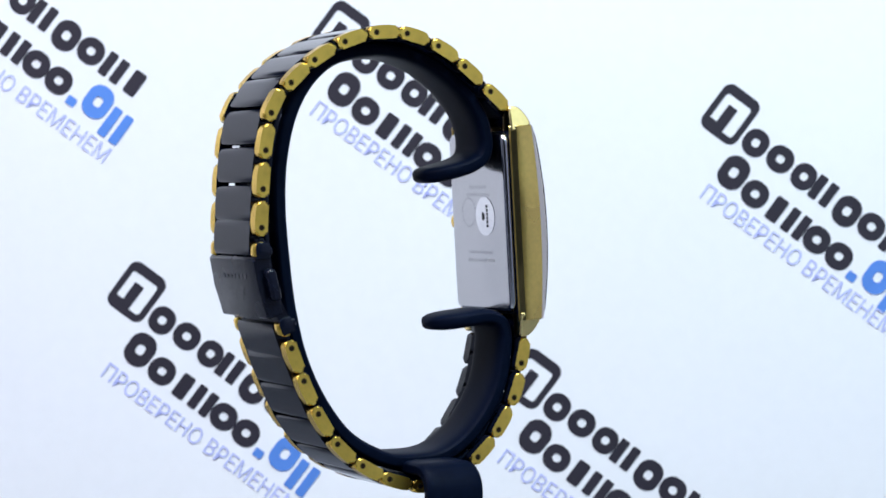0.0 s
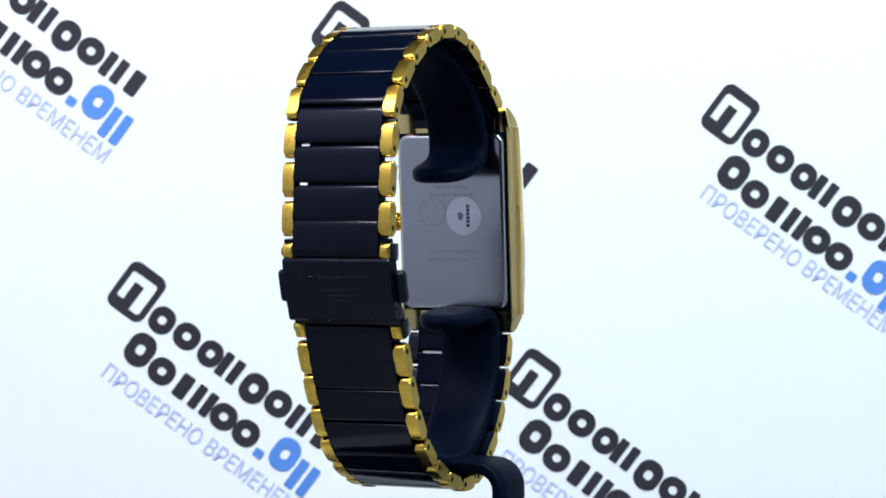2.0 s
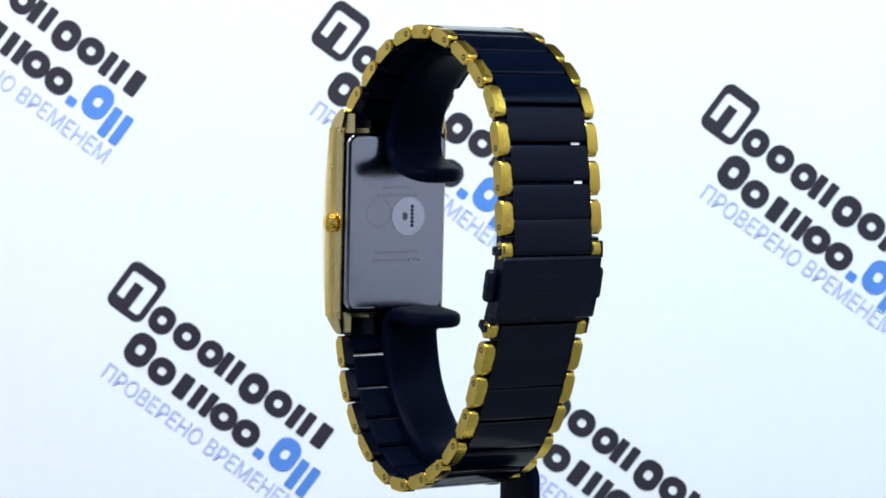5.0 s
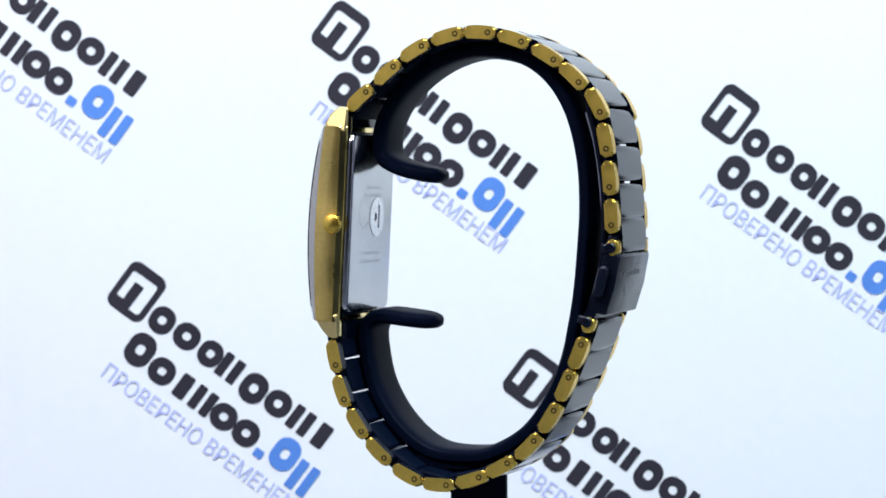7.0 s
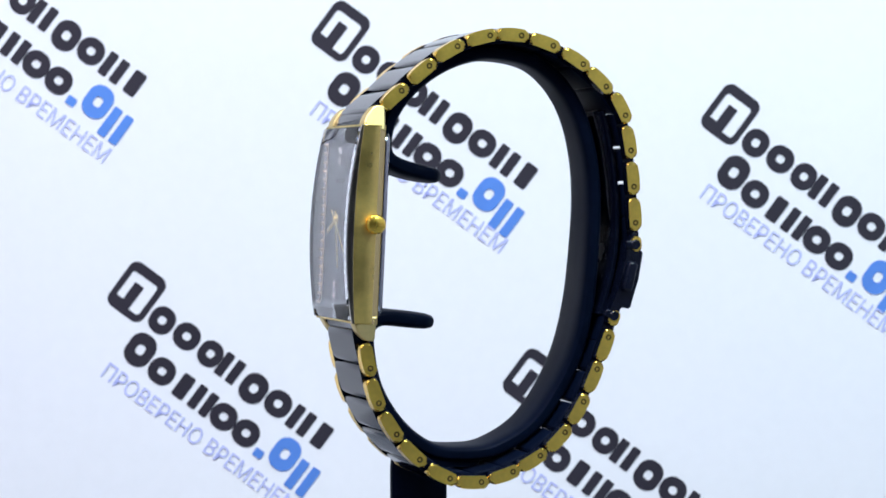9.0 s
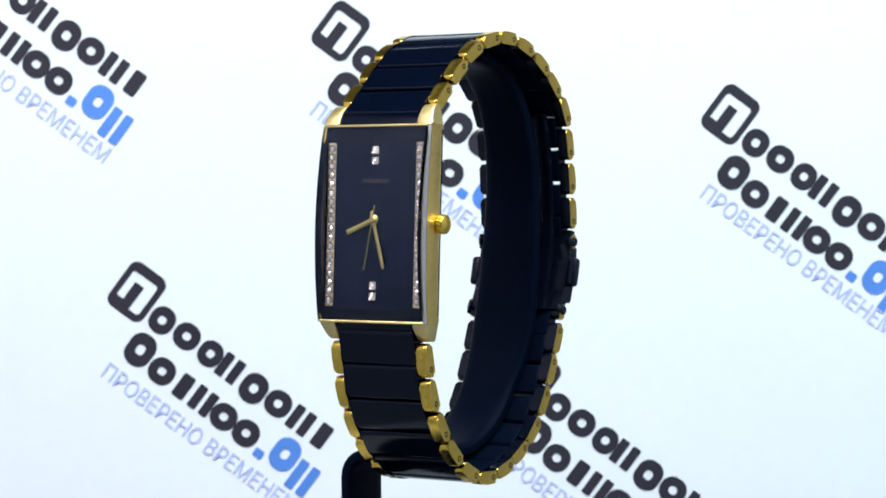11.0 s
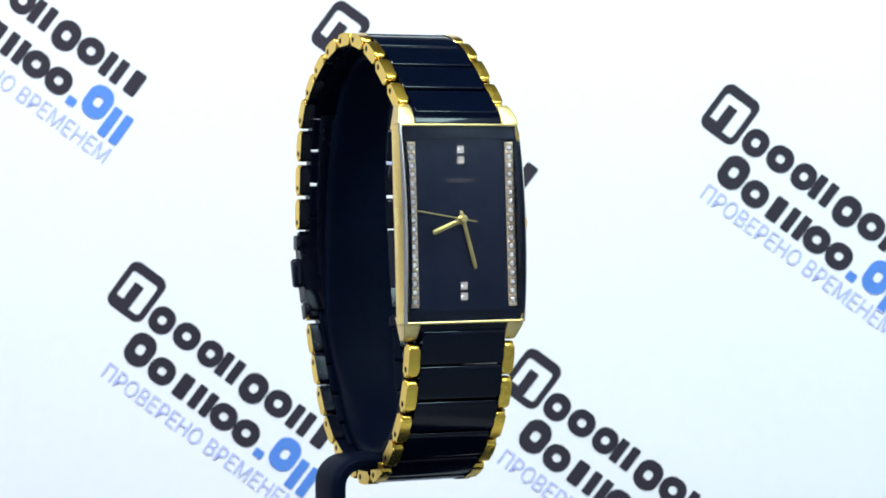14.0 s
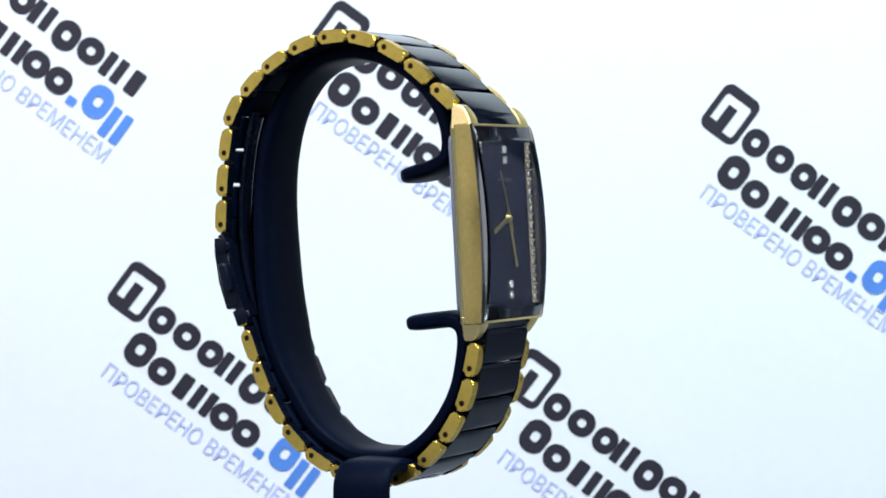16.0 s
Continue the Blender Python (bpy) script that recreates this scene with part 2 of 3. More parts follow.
def text_mesh(words, length, cap):
    """Slim capitals from the built-in font, fitted to a length and height in layout units."""
    cu = bpy.data.curves.new("words", "FONT")
    cu.body, cu.size, cu.resolution_u = words, 1.0, 3
    ob = new("words", cu)
    me = bpy.data.meshes.new_from_object(ob.evaluated_get(bpy.context.evaluated_depsgraph_get()))
    bpy.data.objects.remove(ob)
    b = bmesh.new()
    b.from_mesh(me)
    bpy.data.meshes.remove(me)
    xs, ys = [v.co.x for v in b.verts], [v.co.y for v in b.verts]
    kx, ky = length / (max(xs) - min(xs)), cap / (max(ys) - min(ys))
    x0, y0 = min(xs), min(ys)
    for v in b.verts:
        v.co = Vector(((v.co.x - x0) * kx * PX, 0, (v.co.y - y0) * ky * PX))
    return b


def banner():
    root = tagged(new("backdrop"), label="white vinyl banner printed with slanting black and blue lettering",
                  category="banner", kind="structure")
    root.matrix_basis = at(0, BANNER_Y, 0)
    sheet = box(415, 2.0, 192, 0.0, 1, centre=(-52.5, 1.0, 6))
    part("sheet", sheet, VINYL, root)
    icon = flat([round_rect(19, 47, 2, 2, -3, 11.5), round_rect(22, 10, 2, 2, -18, 30)],
                [(round_rect(76, 94, 17, 6, 0, 1), round_rect(53, 62, 6, 6, 0, 3.5))])
    # the name of a firm, kept to plain shapes of each letter's size
    def disc(u, v, w=49, h=48):
        return ring(u, v, w, h, min(w, h) * 0.46, w * 0.32, h * 0.30, w * 0.13)
    def twin(u, v, w=42, h=46):
        return [round_rect(w * 0.40, h, 3, 3, u - w * 0.29, v), round_rect(w * 0.40, h, 3, 3, u + w * 0.29, v)]
    dark = [disc(66, 15, 46, 50), disc(118, 12), disc(170, 12, 44), disc(268, 16, 48, 56), disc(319, 12)]
    bars = twin(213, 12) + twin(369, 12) + [round_rect(24, 46, 4, 3, 415, 12)]
    dark2 = [disc(66, 80, 50, 62), disc(119, 88), disc(255, 88), disc(304, 88)]
    bars2 = [round_rect(24, 46, 4, 3, 166, 87)] + twin(209, 87)
    blue = [disc(382, 77, 48, 62)]
    blue_bars = [round_rect(18, 16, 3, 3, 343, 104)] + twin(432, 93, 42, 58)
    meshes = [("printed_icon", mesh_of("printed_icon", icon, PRINT_BLACK), "black rounded frame mark"),
              ("printed_name", mesh_of("printed_name", flat(bars, dark), PRINT_BLACK), "upper line of bold black blocks"),
              ("printed_name", mesh_of("printed_name", flat(bars2, dark2), PRINT_BLACK), "lower line of bold black blocks"),
              ("printed_suffix", mesh_of("printed_suffix", flat(blue_bars, blue), PRINT_BLUE), "bold blue blocks")]
    words = text_mesh("ПРОВЕРЕНО ВРЕМЕНЕМ", 416, 31)
    bmesh.ops.translate(words, vec=(36 * PX, 0, -160 * PX), verts=words.verts)
    ext = bmesh.ops.extrude_face_region(words, geom=words.faces[:])
    bmesh.ops.translate(words, vec=(0, 0.05, 0), verts=[g for g in ext["geom"] if isinstance(g, bmesh.types.BMVert)])
    meshes.append(("printed_slogan", mesh_of("printed_slogan", words, PRINT_PALE), "pale blue capitals reading ПРОВЕРЕНО ВРЕМЕНЕМ"))
    for ix, iy, shift in ((-84, -113, 0), (606, 54, 10), (1294, 205, 10), (242, 513, 0), (941, 671, 3)):
        x, z = on_banner(ix, iy)
        for k, (name, me, label) in enumerate(meshes):
            slide = shift * PX if name == "printed_slogan" else 0.0
            part_of(name, me, root, label, at(x + slide, -0.07 - 0.03 * k, z + slide * 0.3, 0, TURN, 0))


# ---- the watch ----
UPPER = [(-8.32, 14.34), (-3.51, 18.49), (1.29, 21.97), (6.93, 24.2), (12.48, 24.7), (18.27, 23.46), (23.83, 20.72),
         (28.22, 17.24), (32.11, 12.69), (33.52, 6.89), (34.18, 0.76), (34.51, -5.37), (34.75, -10.4)]
LOWER = [(30.87, -22.27), (29.21, -26.91), (27.06, -32.22), (24.49, -37.6), (20.93, -42.57), (16.29, -46.13), (10.65, -48.62),
         (4.94, -49.61), (-0.45, -48.2), (-5.5, -44.48), (-9.23, -39.92), (-11.96, -34.53), (-13.21, -28.74)]


def place_on(points, s):
    """Pose on the bracelet's line at step s: x across, y along, z outwards."""
    n = len(points)
    def pt(i):
        if i < 0:
            a, b = Vector(points[0]), Vector(points[1])
            return a + (a - b) * -i
        if i > n - 1:
            a, b = Vector(points[-1]), Vector(points[-2])
            return a + (a - b) * (i - n + 1)
        k = min(int(i), n - 2)
        a, b = Vector(points[k]), Vector(points[k + 1])
        return a.lerp(b, i - k)
    p, tan = pt(s), (pt(s + 0.5) - pt(s - 0.5)).normalized()
    lean = -0.019 * (p.x + 15)
    m = Matrix(((1, 0, 0, lean * MM), (0, tan.x, -tan.y, p.x * MM), (0, tan.y, tan.x, p.y * MM), (0, 0, 0, 1)))
    return m


def dense(pts):
    """The outline with extra corners on its long edges."""
    out = []
    for p, q in zip(pts, pts[1:] + pts[:1]):
        n = max(1, int(math.hypot(q[0] - p[0], q[1] - p[1]) / 0.6))
        out += [(p[0] + (q[0] - p[0]) * k / n, p[1] + (q[1] - p[1]) * k / n) for k in range(n)]
    return out


def end_piece(sign, length, thick, pin_y):
    """Gold side piece of a link, with its pin head in the outer face."""
    lead = 0.0 if pin_y is None else math.copysign(1.0, pin_y)

    def bulge(y, z):
        k = 2 * y / length
        if z <= 0:
            return z
        return z + 0.22 * (1 - k * k) - 0.12 - 0.12 * max(0.0, -k * lead - 0.3)
    prof = [(y, bulge(y, z)) for y, z in dense(round_rect(length, thick, thick * 0.30, 6))]
    b = prism(prof, 7.42, 9.42, 0.44, 5)
    bmesh.ops.recalc_face_normals(b, faces=b.faces[:])
    for f in b.faces:
        f.normal_update()
        c = f.calc_center_median()
        if f.normal.z < -0.6 or c.x < 7.5 or (c.x < 8.8 and c.z < thick * 0.2):
            f.material_index = 2
        elif c.x > 9.405:
            f.material_index = 4
    # no real recess: flat dark discs paint its shade round the pin
    if pin_y is not None:
        lathe_x([(9.40, 0.50), (9.426, 0.50), (9.426, 0.0)], 18, b, (0, pin_y, 0), 0.0, 1)
        if sign < 0:
            lathe_x([(9.41, 0.33), (9.432, 0.33), (9.432, 0.0)], 14, b, (0, pin_y, 0), 0.0, 3)
        else:
            lathe_x([(9.40, 0.25), (9.44, 0.23), (9.445, 0.0)], 14, b, (0, pin_y, 0), 0.0, 4)
    if sign < 0:
        bmesh.ops.scale(b, vec=(-1, 1, 1), verts=b.verts)
        bmesh.ops.reverse_faces(b, faces=b.faces[:])
    return mesh_of("gold_end_piece", b, [GOLD, DARK_HOLE, BLACK_STEEL, HOLE, GOLD_FLANK], True)


def link_body(length, thick):
    """Black centre piece: gently domed outside, narrower inside."""
    o, h = length / 2, thick / 2
    r = 0.42
    edge = [(o - r + r * math.cos(radians(a)), h - 0.05 - r + r * math.sin(radians(a))) for a in (0, 18, 36, 54, 72)]
    prof = [(-o + 0.55, -h), (o - 0.55, -h), (o - 0.15, -h + 0.3)] + edge
    prof += [(o * k, h + 0.16 * (1 - k * k) - 0.05) for k in (0.75, 0.6, 0.45, 0.3, 0.15, 0.0, -0.15, -0.3, -0.45, -0.6, -0.75)]
    prof += [(-y, z) for y, z in edge[::-1]] + [(-o + 0.15, -h + 0.3)]
    b = prism(prof, -7.38, 7.38, 0.34, 4)
    for f in b.faces:
        if f.calc_center_median().z < -h + 0.35:
            f.material_index = 1
    return mesh_of("bracelet_link", b, [CERAMIC, RUBBER], True)


def bracelet(root):
    body = link_body(5.80, 2.3)
    for points, offset, pin, first, last in ((UPPER, -0.38, 1.45, 0, 12), (LOWER, 0.38, -1.45, 1, 13)):
        pieces = [end_piece(s, 5.55, 2.15, pin) for s in (1, -1)]
        halves = [end_piece(s, 2.6, 2.0, None) for s in (1, -1)]
        whole = range(first, last)
        end = 12 if pin > 0 else 0
        for i in sorted([*whole, end]):
            slip = 0.14 if pin < 0 and i == 0 else 0.11 if pin < 0 and i < 6 else 0.0
            m = place_on(points, i + offset + slip)
            link = part_of("bracelet_link", body, root, "glossy black ceramic centre with gold end pieces", m)
            g = place_on(points, i + slip)
            for me in (halves if i == end else pieces):
                part_of("gold_end_piece", me, link, "", m.inverted() @ g)


def clasp(root):
    tilt = place_on([(34.75, -10.4), (32.0, -21.5)], 0.5)
    c = part("clasp_cover", prism([(-5.1, -1.35), (4.6, -1.55), (5.0, -1.2), (5.1, 1.0), (4.8, 1.35), (0, 1.6), (-4.7, 1.4), (-5.05, 1.0)],
                                  -9.35, 9.35, 0.3, 3), BLACK_STEEL, root, "black coated folding clasp cover", tilt @ at(0, 0.2, 0.2), True)
    marks = bmesh.new()
    for k in range(7):
        box(1.15, 0.75, 0.10, 0.04, 1, marks, (-4.6 + k * 1.5, -1.9, 1.56))
    box(6.2, 0.5, 0.10, 0.04, 1, marks, (-0.1, 0.1, 1.62))
    box(5.0, 0.5, 0.10, 0.04, 1, marks, (-0.1, 0.95, 1.60))
    box(3.4, 0.5, 0.10, 0.04, 1, marks, (-0.1, 1.8, 1.55))
    part("embossed_mark", marks, BLACK_STEEL, c, "raised black maker's mark in plain shapes", at(0, 0, -0.02))
    for s in (-1, 1):
        b = prism(round_rect(5.2, 1.7, 0.7, 4, -0.2, -0.5), 9.2, 11.0, 0.5, 3)
        part("push_button", b, BLACK_STEEL, c, "", Matrix.Diagonal((s, 1, 1, 1)), True)
        for y, z in ((34.5, -10.5), (30.5, -22.5)):
            t = lathe_x([(9.0, 0.0), (9.0, 0.85), (9.65, 0.85), (9.82, 0.68), (9.82, 0.36), (9.75, 0.33), (9.75, 0.0)], 22)
            reach = 2.0
            box(0.8, 1.5, reach, 0.36, 3, t, (9.3, 0.0, -reach / 2 + 0.3))
            if s < 0:
                box(0.4, 2.7, 2.3, 0.18, 2, t, (9.66, 0.0, 0.0))
            m = at(-0.9, y, z) @ pose(0, 0, 0, -90 if z > -15 else -112)
            part("hinge_tab", t, BLACK_STEEL, root, "black hinge tab with its pin", m @ Matrix.Diagonal((s, 1, 1, 1)), True)
    base = prism([(35.3, -8.6), (34.2, -8.4), (33.2, -10.5), (32.6, -14.5), (31.5, -18.5), (29.3, -22.2), (30.0, -22.9), (31.2, -22.6),
                  (32.2, -20.8), (33.6, -17.0), (34.4, -13.0), (34.9, -10.4)], -9.3, 9.3, 0.25, 2)
    part("clasp_base", base, BLACK_STEEL, root, "black inner plate of the folding clasp", at(-0.9, 0, 0), True)
    for pts, mat, w in (([(29.9, 12.3), (31.2, 7.0), (32.2, 0.3), (32.5, -6.5), (31.9, -13.3), (30.4, -19.2), (29.3, -22.4)], BLACK_STEEL, 13.0),
                        ([(33.2, -10.8), (32.0, -5.0), (31.4, 1.0), (30.6, 6.5), (29.2, 11.5)], STEEL, 9.0)):
        path = smooth_path([(-0.9, y, z) for y, z in pts], 5)
        part("folding_blade", strap(path, (1, 0, 0), w, 1.1, (False, False), 6.0, 24), mat, root,
             "curved folding blade inside the clasp", None, True)


CASE_LO, CASE_HI, LEAN = -16.55, 16.05, -3.1


def front_depth(h):
    return 5.9 - 1.75 * ((h + 1.0) / 17.0) ** 2


def rim_depth(h):
    return 5.0 - 0.95 * ((h + 1.0) / 17.0) ** 2


def case_outline(h0, h1, low, extra, steps=20):
    """(y, z) outline between a flat or curved back and the curved front; outwards is -y."""
    hs = [h0 + (h1 - h0) * i / steps for i in range(steps + 1)]
    front = [(-(rim_depth(h) + extra), h) for h in hs]
    back = [(-(low if low is not None else 0), h) for h in (h1, h0)]
    return front + back


def shell(h0, h1, inner, outer, x0, x1, bevel=0.0, bm=None, steps=20, depth=front_depth):
    hs = [h0 + (h1 - h0) * i / steps for i in range(steps + 1)]
    prof = [(-(depth(h) + outer), h) for h in hs] + [(-(depth(h) + inner), h) for h in hs[::-1]]
    return prism(prof, x0, x1, bevel, 2, bm)


def flank_body(s, steps=30):
    """Side wall of the case: gently bowed, with a polished slope along its back edge."""
    b = bmesh.new()
    rings = []
    for i in range(-1, steps + 2):
        k = min(max(i, 0), steps)
        h = CASE_LO + (CASE_HI - CASE_LO) * k / steps
        cap = 0.14 if i in (-1, steps + 1) else 0.0
        h += 0.0 if cap else (0.14 if k == 0 else -0.14 if k == steps else 0.0)
        bow = 0.16 * (1 - (2 * k / steps - 1) ** 2)
        d = rim_depth(h)
        sec = ((9.9, d - 2.4), (9.95, d - 0.2), (10.45, d - 0.1), (10.72, d), (10.84, d - 0.14), (10.86 + bow, d - 1.5),
               (10.86 + bow, 2.2), (10.86, 1.32), (10.80, 1.16), (10.46, 0.22), (10.34, 0.08), (10.15, 0.08), (9.9, 1.2))
        rings.append([b.verts.new((s * (x - (cap if x > 10 else 0)), -y, h)) for x, y in sec])
    n = len(rings[0])
    for p, q in zip(rings, rings[1:]):
        for i in range(n):
            f = b.faces.new((p[i], p[(i + 1) % n], q[(i + 1) % n], q[i]))
            f.material_index = 1 if i in (3, 8) else 0
    b.faces.new(rings[0])
    b.faces.new(rings[-1])
    return b


def rim_chamfer(s, steps=24):
    """Polished slope from the flank's outer edge up to the crystal; its pale colour paints in the edge's white glint.
    """
    b = bmesh.new()
    rings = []
    for i in range(steps + 1):
        h = CASE_LO + 0.1 + (CASE_HI - CASE_LO - 0.2) * i / steps
        lo, hi = rim_depth(h) - 0.12, max(front_depth(h) + 0.1, rim_depth(h) + 0.05)
        rings.append([b.verts.new((s * x, -d, h)) for x, d in ((10.80, lo), (10.78, lo + 0.1), (10.70, hi - 0.06), (10.64, hi), (10.31, hi), (10.31, lo - 0.8), (10.6, lo - 0.8))])
    for p, q in zip(rings, rings[1:]):
        for i in range(7):
            b.faces.new((p[i], p[(i + 1) % 7], q[(i + 1) % 7], q[i]))
    b.faces.new(rings[0])
    b.faces.new(rings[-1])
    return b


def faceted_stone():
    b = bmesh.new()
    rings = []
    for z, r, n in ((0.0, 0.40, 8), (0.12, 0.52, 8), (0.24, 0.30, 8)):
        rings.append([b.verts.new((r * math.cos(2 * math.pi * (i + 0.5 * (z > 0.3)) / n), -z, r * math.sin(2 * math.pi * (i + 0.5 * (z > 0.3)) / n))) for i in range(n)])
    for p, q in zip(rings, rings[1:]):
        for i in range(8):
            b.faces.new((p[i], p[(i + 1) % 8], q[i]))
            b.faces.new((p[(i + 1) % 8], q[(i + 1) % 8], q[i]))
    b.faces.new(rings[-1])
    b.faces.new(rings[0][::-1])
    return mesh_of("stone", b, STONE)


def hand_mesh(length, tail, w, tip, hub):
    b = bmesh.new()
    prof = [(-w * 0.8, -tail), (w * 0.8, -tail), (w, 0), (w, length * 0.9), (tip, length), (-tip, length), (-w, length * 0.9), (-w, 0)]
    lo = [b.verts.new((x, 0, z)) for x, z in prof]
    hi = [b.verts.new((x, -0.12, z)) for x, z in prof]
    ridge = [b.verts.new((0, -0.2, -tail * 0.8)), b.verts.new((0, -0.2, length * 0.93))]
    n = len(prof)
    b.faces.new(lo)
    for i in range(n):
        b.faces.new((lo[i], lo[(i + 1) % n], hi[(i + 1) % n], hi[i]))
    for i in range(n):
        p, q = hi[i], hi[(i + 1) % n]
        r = [ridge[1] if v.co.z > length * 0.5 else ridge[0] for v in (p, q)]
        b.faces.new((p, q, r[1], r[0]) if r[0] is not r[1] else (p, q, r[0]))
    lathe = bmesh.new()
    bmesh.ops.create_cone(lathe, cap_ends=True, segments=20, radius1=hub, radius2=hub * 0.8, depth=0.2)
    bmesh.ops.rotate(lathe, matrix=Matrix.Rotation(radians(90), 3, "X"), verts=lathe.verts)
    bmesh.ops.translate(lathe, vec=(0, -0.1, 0), verts=lathe.verts)
    return join(b, lathe)


DIAL_D = 3.75


def hand_pose(degrees, depth):
    """A hand on its post: degrees clockwise from twelve as the dial is read."""
    return CASE @ at(0, -depth, 0.4) @ pose(0, 0, 0, 0, degrees, 0)


CASE = at(-0.2, -10.97, -6.45, LEAN)


def case_parts(root):
    body = case_outline(CASE_LO, CASE_HI, 1.0, -2.2)
    b = prism(body, -10.47, 10.47, 0.2, 2)
    part("case", b, MIRROR_GOLD, root, "polished gold-plated rectangular case", CASE, True)
    for s in (-1, 1):
        part("case_flank", flank_body(s), [GOLD_FLANK_WIDE, MIRROR_GOLD], root, "polished gold flank of the case", CASE, True)
        h = (CASE_HI if s > 0 else CASE_LO) - s * 0.22
        d = rim_depth(h)
        bezel = box(20.9, 3.0, 0.44, 0.16, 3, None, (0, -d + 1.5, h))
        part("bezel", bezel, GOLD_SATIN, root, "thin gold rim across the crystal's end", CASE, True)
    for sx in (-1, 1):
        for sz in (-1, 1):
            prof = [(-0.25, 15.2), (-0.25, 18.9), (-0.5, 19.25), (-1.5, 19.3), (-2.1, 19.1), (-2.75, 18.55), (-3.35, 17.75), (-3.78, 16.9),
                    (-3.98, 16.08), (-2.9, 16.08), (-2.9, 15.2)]
            prof = [(y, sz * z - (0.5 if sz < 0 and 16 < z < 16.4 else 0.0)) for y, z in prof]
            lug = prism(prof, sx * 7.75, sx * 10.76, 0.28, 3)
            for v in lug.verts:
                if abs(v.co.x) > 9.5:
                    v.co.x *= 1 - 0.065 * min(max((abs(v.co.z) - 16.4) / 2.6, 0.0), 1.0)
            for f in lug.faces:
                if f.calc_center_median().y > -0.6:
                    f.material_index = 1
            part("lug", lug, [GOLD_SATIN, MIRROR_GOLD], root, "satin gold lug holding the first link", CASE, True)
    for sz in (-1, 1):
        bar = lathe_x([(-7.9, 0.5), (7.9, 0.5)], 14, None, (0, -1.4, sz * 18.2))
        part("spring_bar", bar, STEEL, root, "", CASE, True)
        block = [(-0.4, 16.0), (-3.72, 16.12), (-3.62, 16.6), (-3.3, 17.3), (-2.85, 18.0), (-2.3, 18.7), (-1.7, 19.3), (-1.0, 19.6), (-0.4, 19.5)]
        block = [(y, sz * z - (0.5 if sz < 0 and z < 16.4 else 0.0)) for y, z in block]
        part("end_link", prism(block, -7.72, 7.72, 0.2, 3), CERAMIC, root, "black end link between the lugs", CASE, True)
    # black border printed behind the crystal, and the dial sunk below it
    edge = bmesh.new()
    for s in (-1, 1):
        shell(-16.1, 15.6, -0.62, -0.5, s * 9.55, s * 10.28, 0.0, edge)
    shell(13.55, 15.6, -0.62, -0.5, -9.54, 9.54, 0.0, edge, 6)
    shell(-16.1, -14.35, -0.62, -0.5, -9.54, 9.54, 0.0, edge, 6)
    part("dial_border", edge, BORDER, root, "glossy black border under the crystal", CASE)
    walls = bmesh.new()
    for s in (-1, 1):
        shell(-16.1, 15.6, -2.9, -0.63, s * 9.75, s * 10.2, 0.0, walls)
    part("dial_wall", walls, SMOKED, root, "dark polished inner flank beside the dial", CASE)
    part("dial", box(19.4, 0.3, 31.0, 0.05, 1, None, (0, -DIAL_D + 0.15, -0.3)), DIAL, root, "plain black lacquer dial", CASE)
    for s in (-1, 1):
        part("rim_chamfer", rim_chamfer(s), MIRROR, root, "polished bevel along the crystal, coloured pale for its white glint", CASE, True)
    glass = shell(-16.1, 15.6, -0.48, 0.5, -10.29, 10.29, 0.3)
    for f in glass.faces:
        if abs(f.calc_center_median().x) > 10.0:
            f.material_index = 1
    crystal = part("crystal", glass, [CRYSTAL, CRYSTAL_EDGE], root, "clear domed rectangular crystal", CASE, True)
    crystal.visible_shadow = False
    stone = faceted_stone()
    for s in (-1, 1):
        rail = box(1.5, 0.16, 26.8, 0.06, 2, None, (s * 8.73, -DIAL_D - 0.08, -0.4))
        for k in range(19):
            for e in (-0.42, 0.42):
                bead = bmesh.new()
                bmesh.ops.create_icosphere(bead, subdivisions=1, radius=0.24)
                bmesh.ops.translate(bead, vec=(s * 8.73 + e, -DIAL_D - 0.24, 12.78 - k * 1.465), verts=bead.verts)
                join(rail, bead)
        for k in range(18):
            # dark ring paints the shaded gap between stone and rail
            cup = lathe_x([(0.16, 0.66), (0.185, 0.66), (0.185, 0.50), (0.16, 0.50)], 16)
            bmesh.ops.rotate(cup, matrix=Matrix.Rotation(radians(-90), 3, "Z"), verts=cup.verts)
            bmesh.ops.translate(cup, vec=(s * 8.73, -DIAL_D, 12.05 - k * 1.465), verts=cup.verts)
            join(rail, cup, 1)
        part("stone_rail", rail, [ROSE, ROSE_DARK], root, "champagne-gold rail set with clear stones", CASE)
        for k in range(18):
            part_of("stone", stone, root, "", CASE @ at(s * 8.73, -DIAL_D - 0.15, 12.05 - k * 1.465, 0, 37 * k, 0))
    square = box(1.25, 0.3, 1.25, 0.05, 1, None, (0, -0.15, 0))
    for i in range(9):
        facet = box(0.36, 0.3, 0.36, 0.12, 1)
        bmesh.ops.rotate(facet, matrix=Matrix.Rotation(radians(14 * ((i * 5) % 4 - 1.5)), 3, "X") @ Matrix.Rotation(radians(14 * ((i * 7) % 5 - 2)), 3, "Z"),
                         verts=facet.verts)
        bmesh.ops.translate(facet, vec=((i % 3 - 1) * 0.4, -0.32, (i // 3 - 1) * 0.4), verts=facet.verts)
        join(square, facet)
    square = mesh_of("hour_marker", square, STONE)
    for z in (11.75, 10.0, -10.4, -12.15):
        part_of("hour_marker", square, root, "square clear stone", CASE @ at(0, -DIAL_D, z))
    name = bmesh.new()
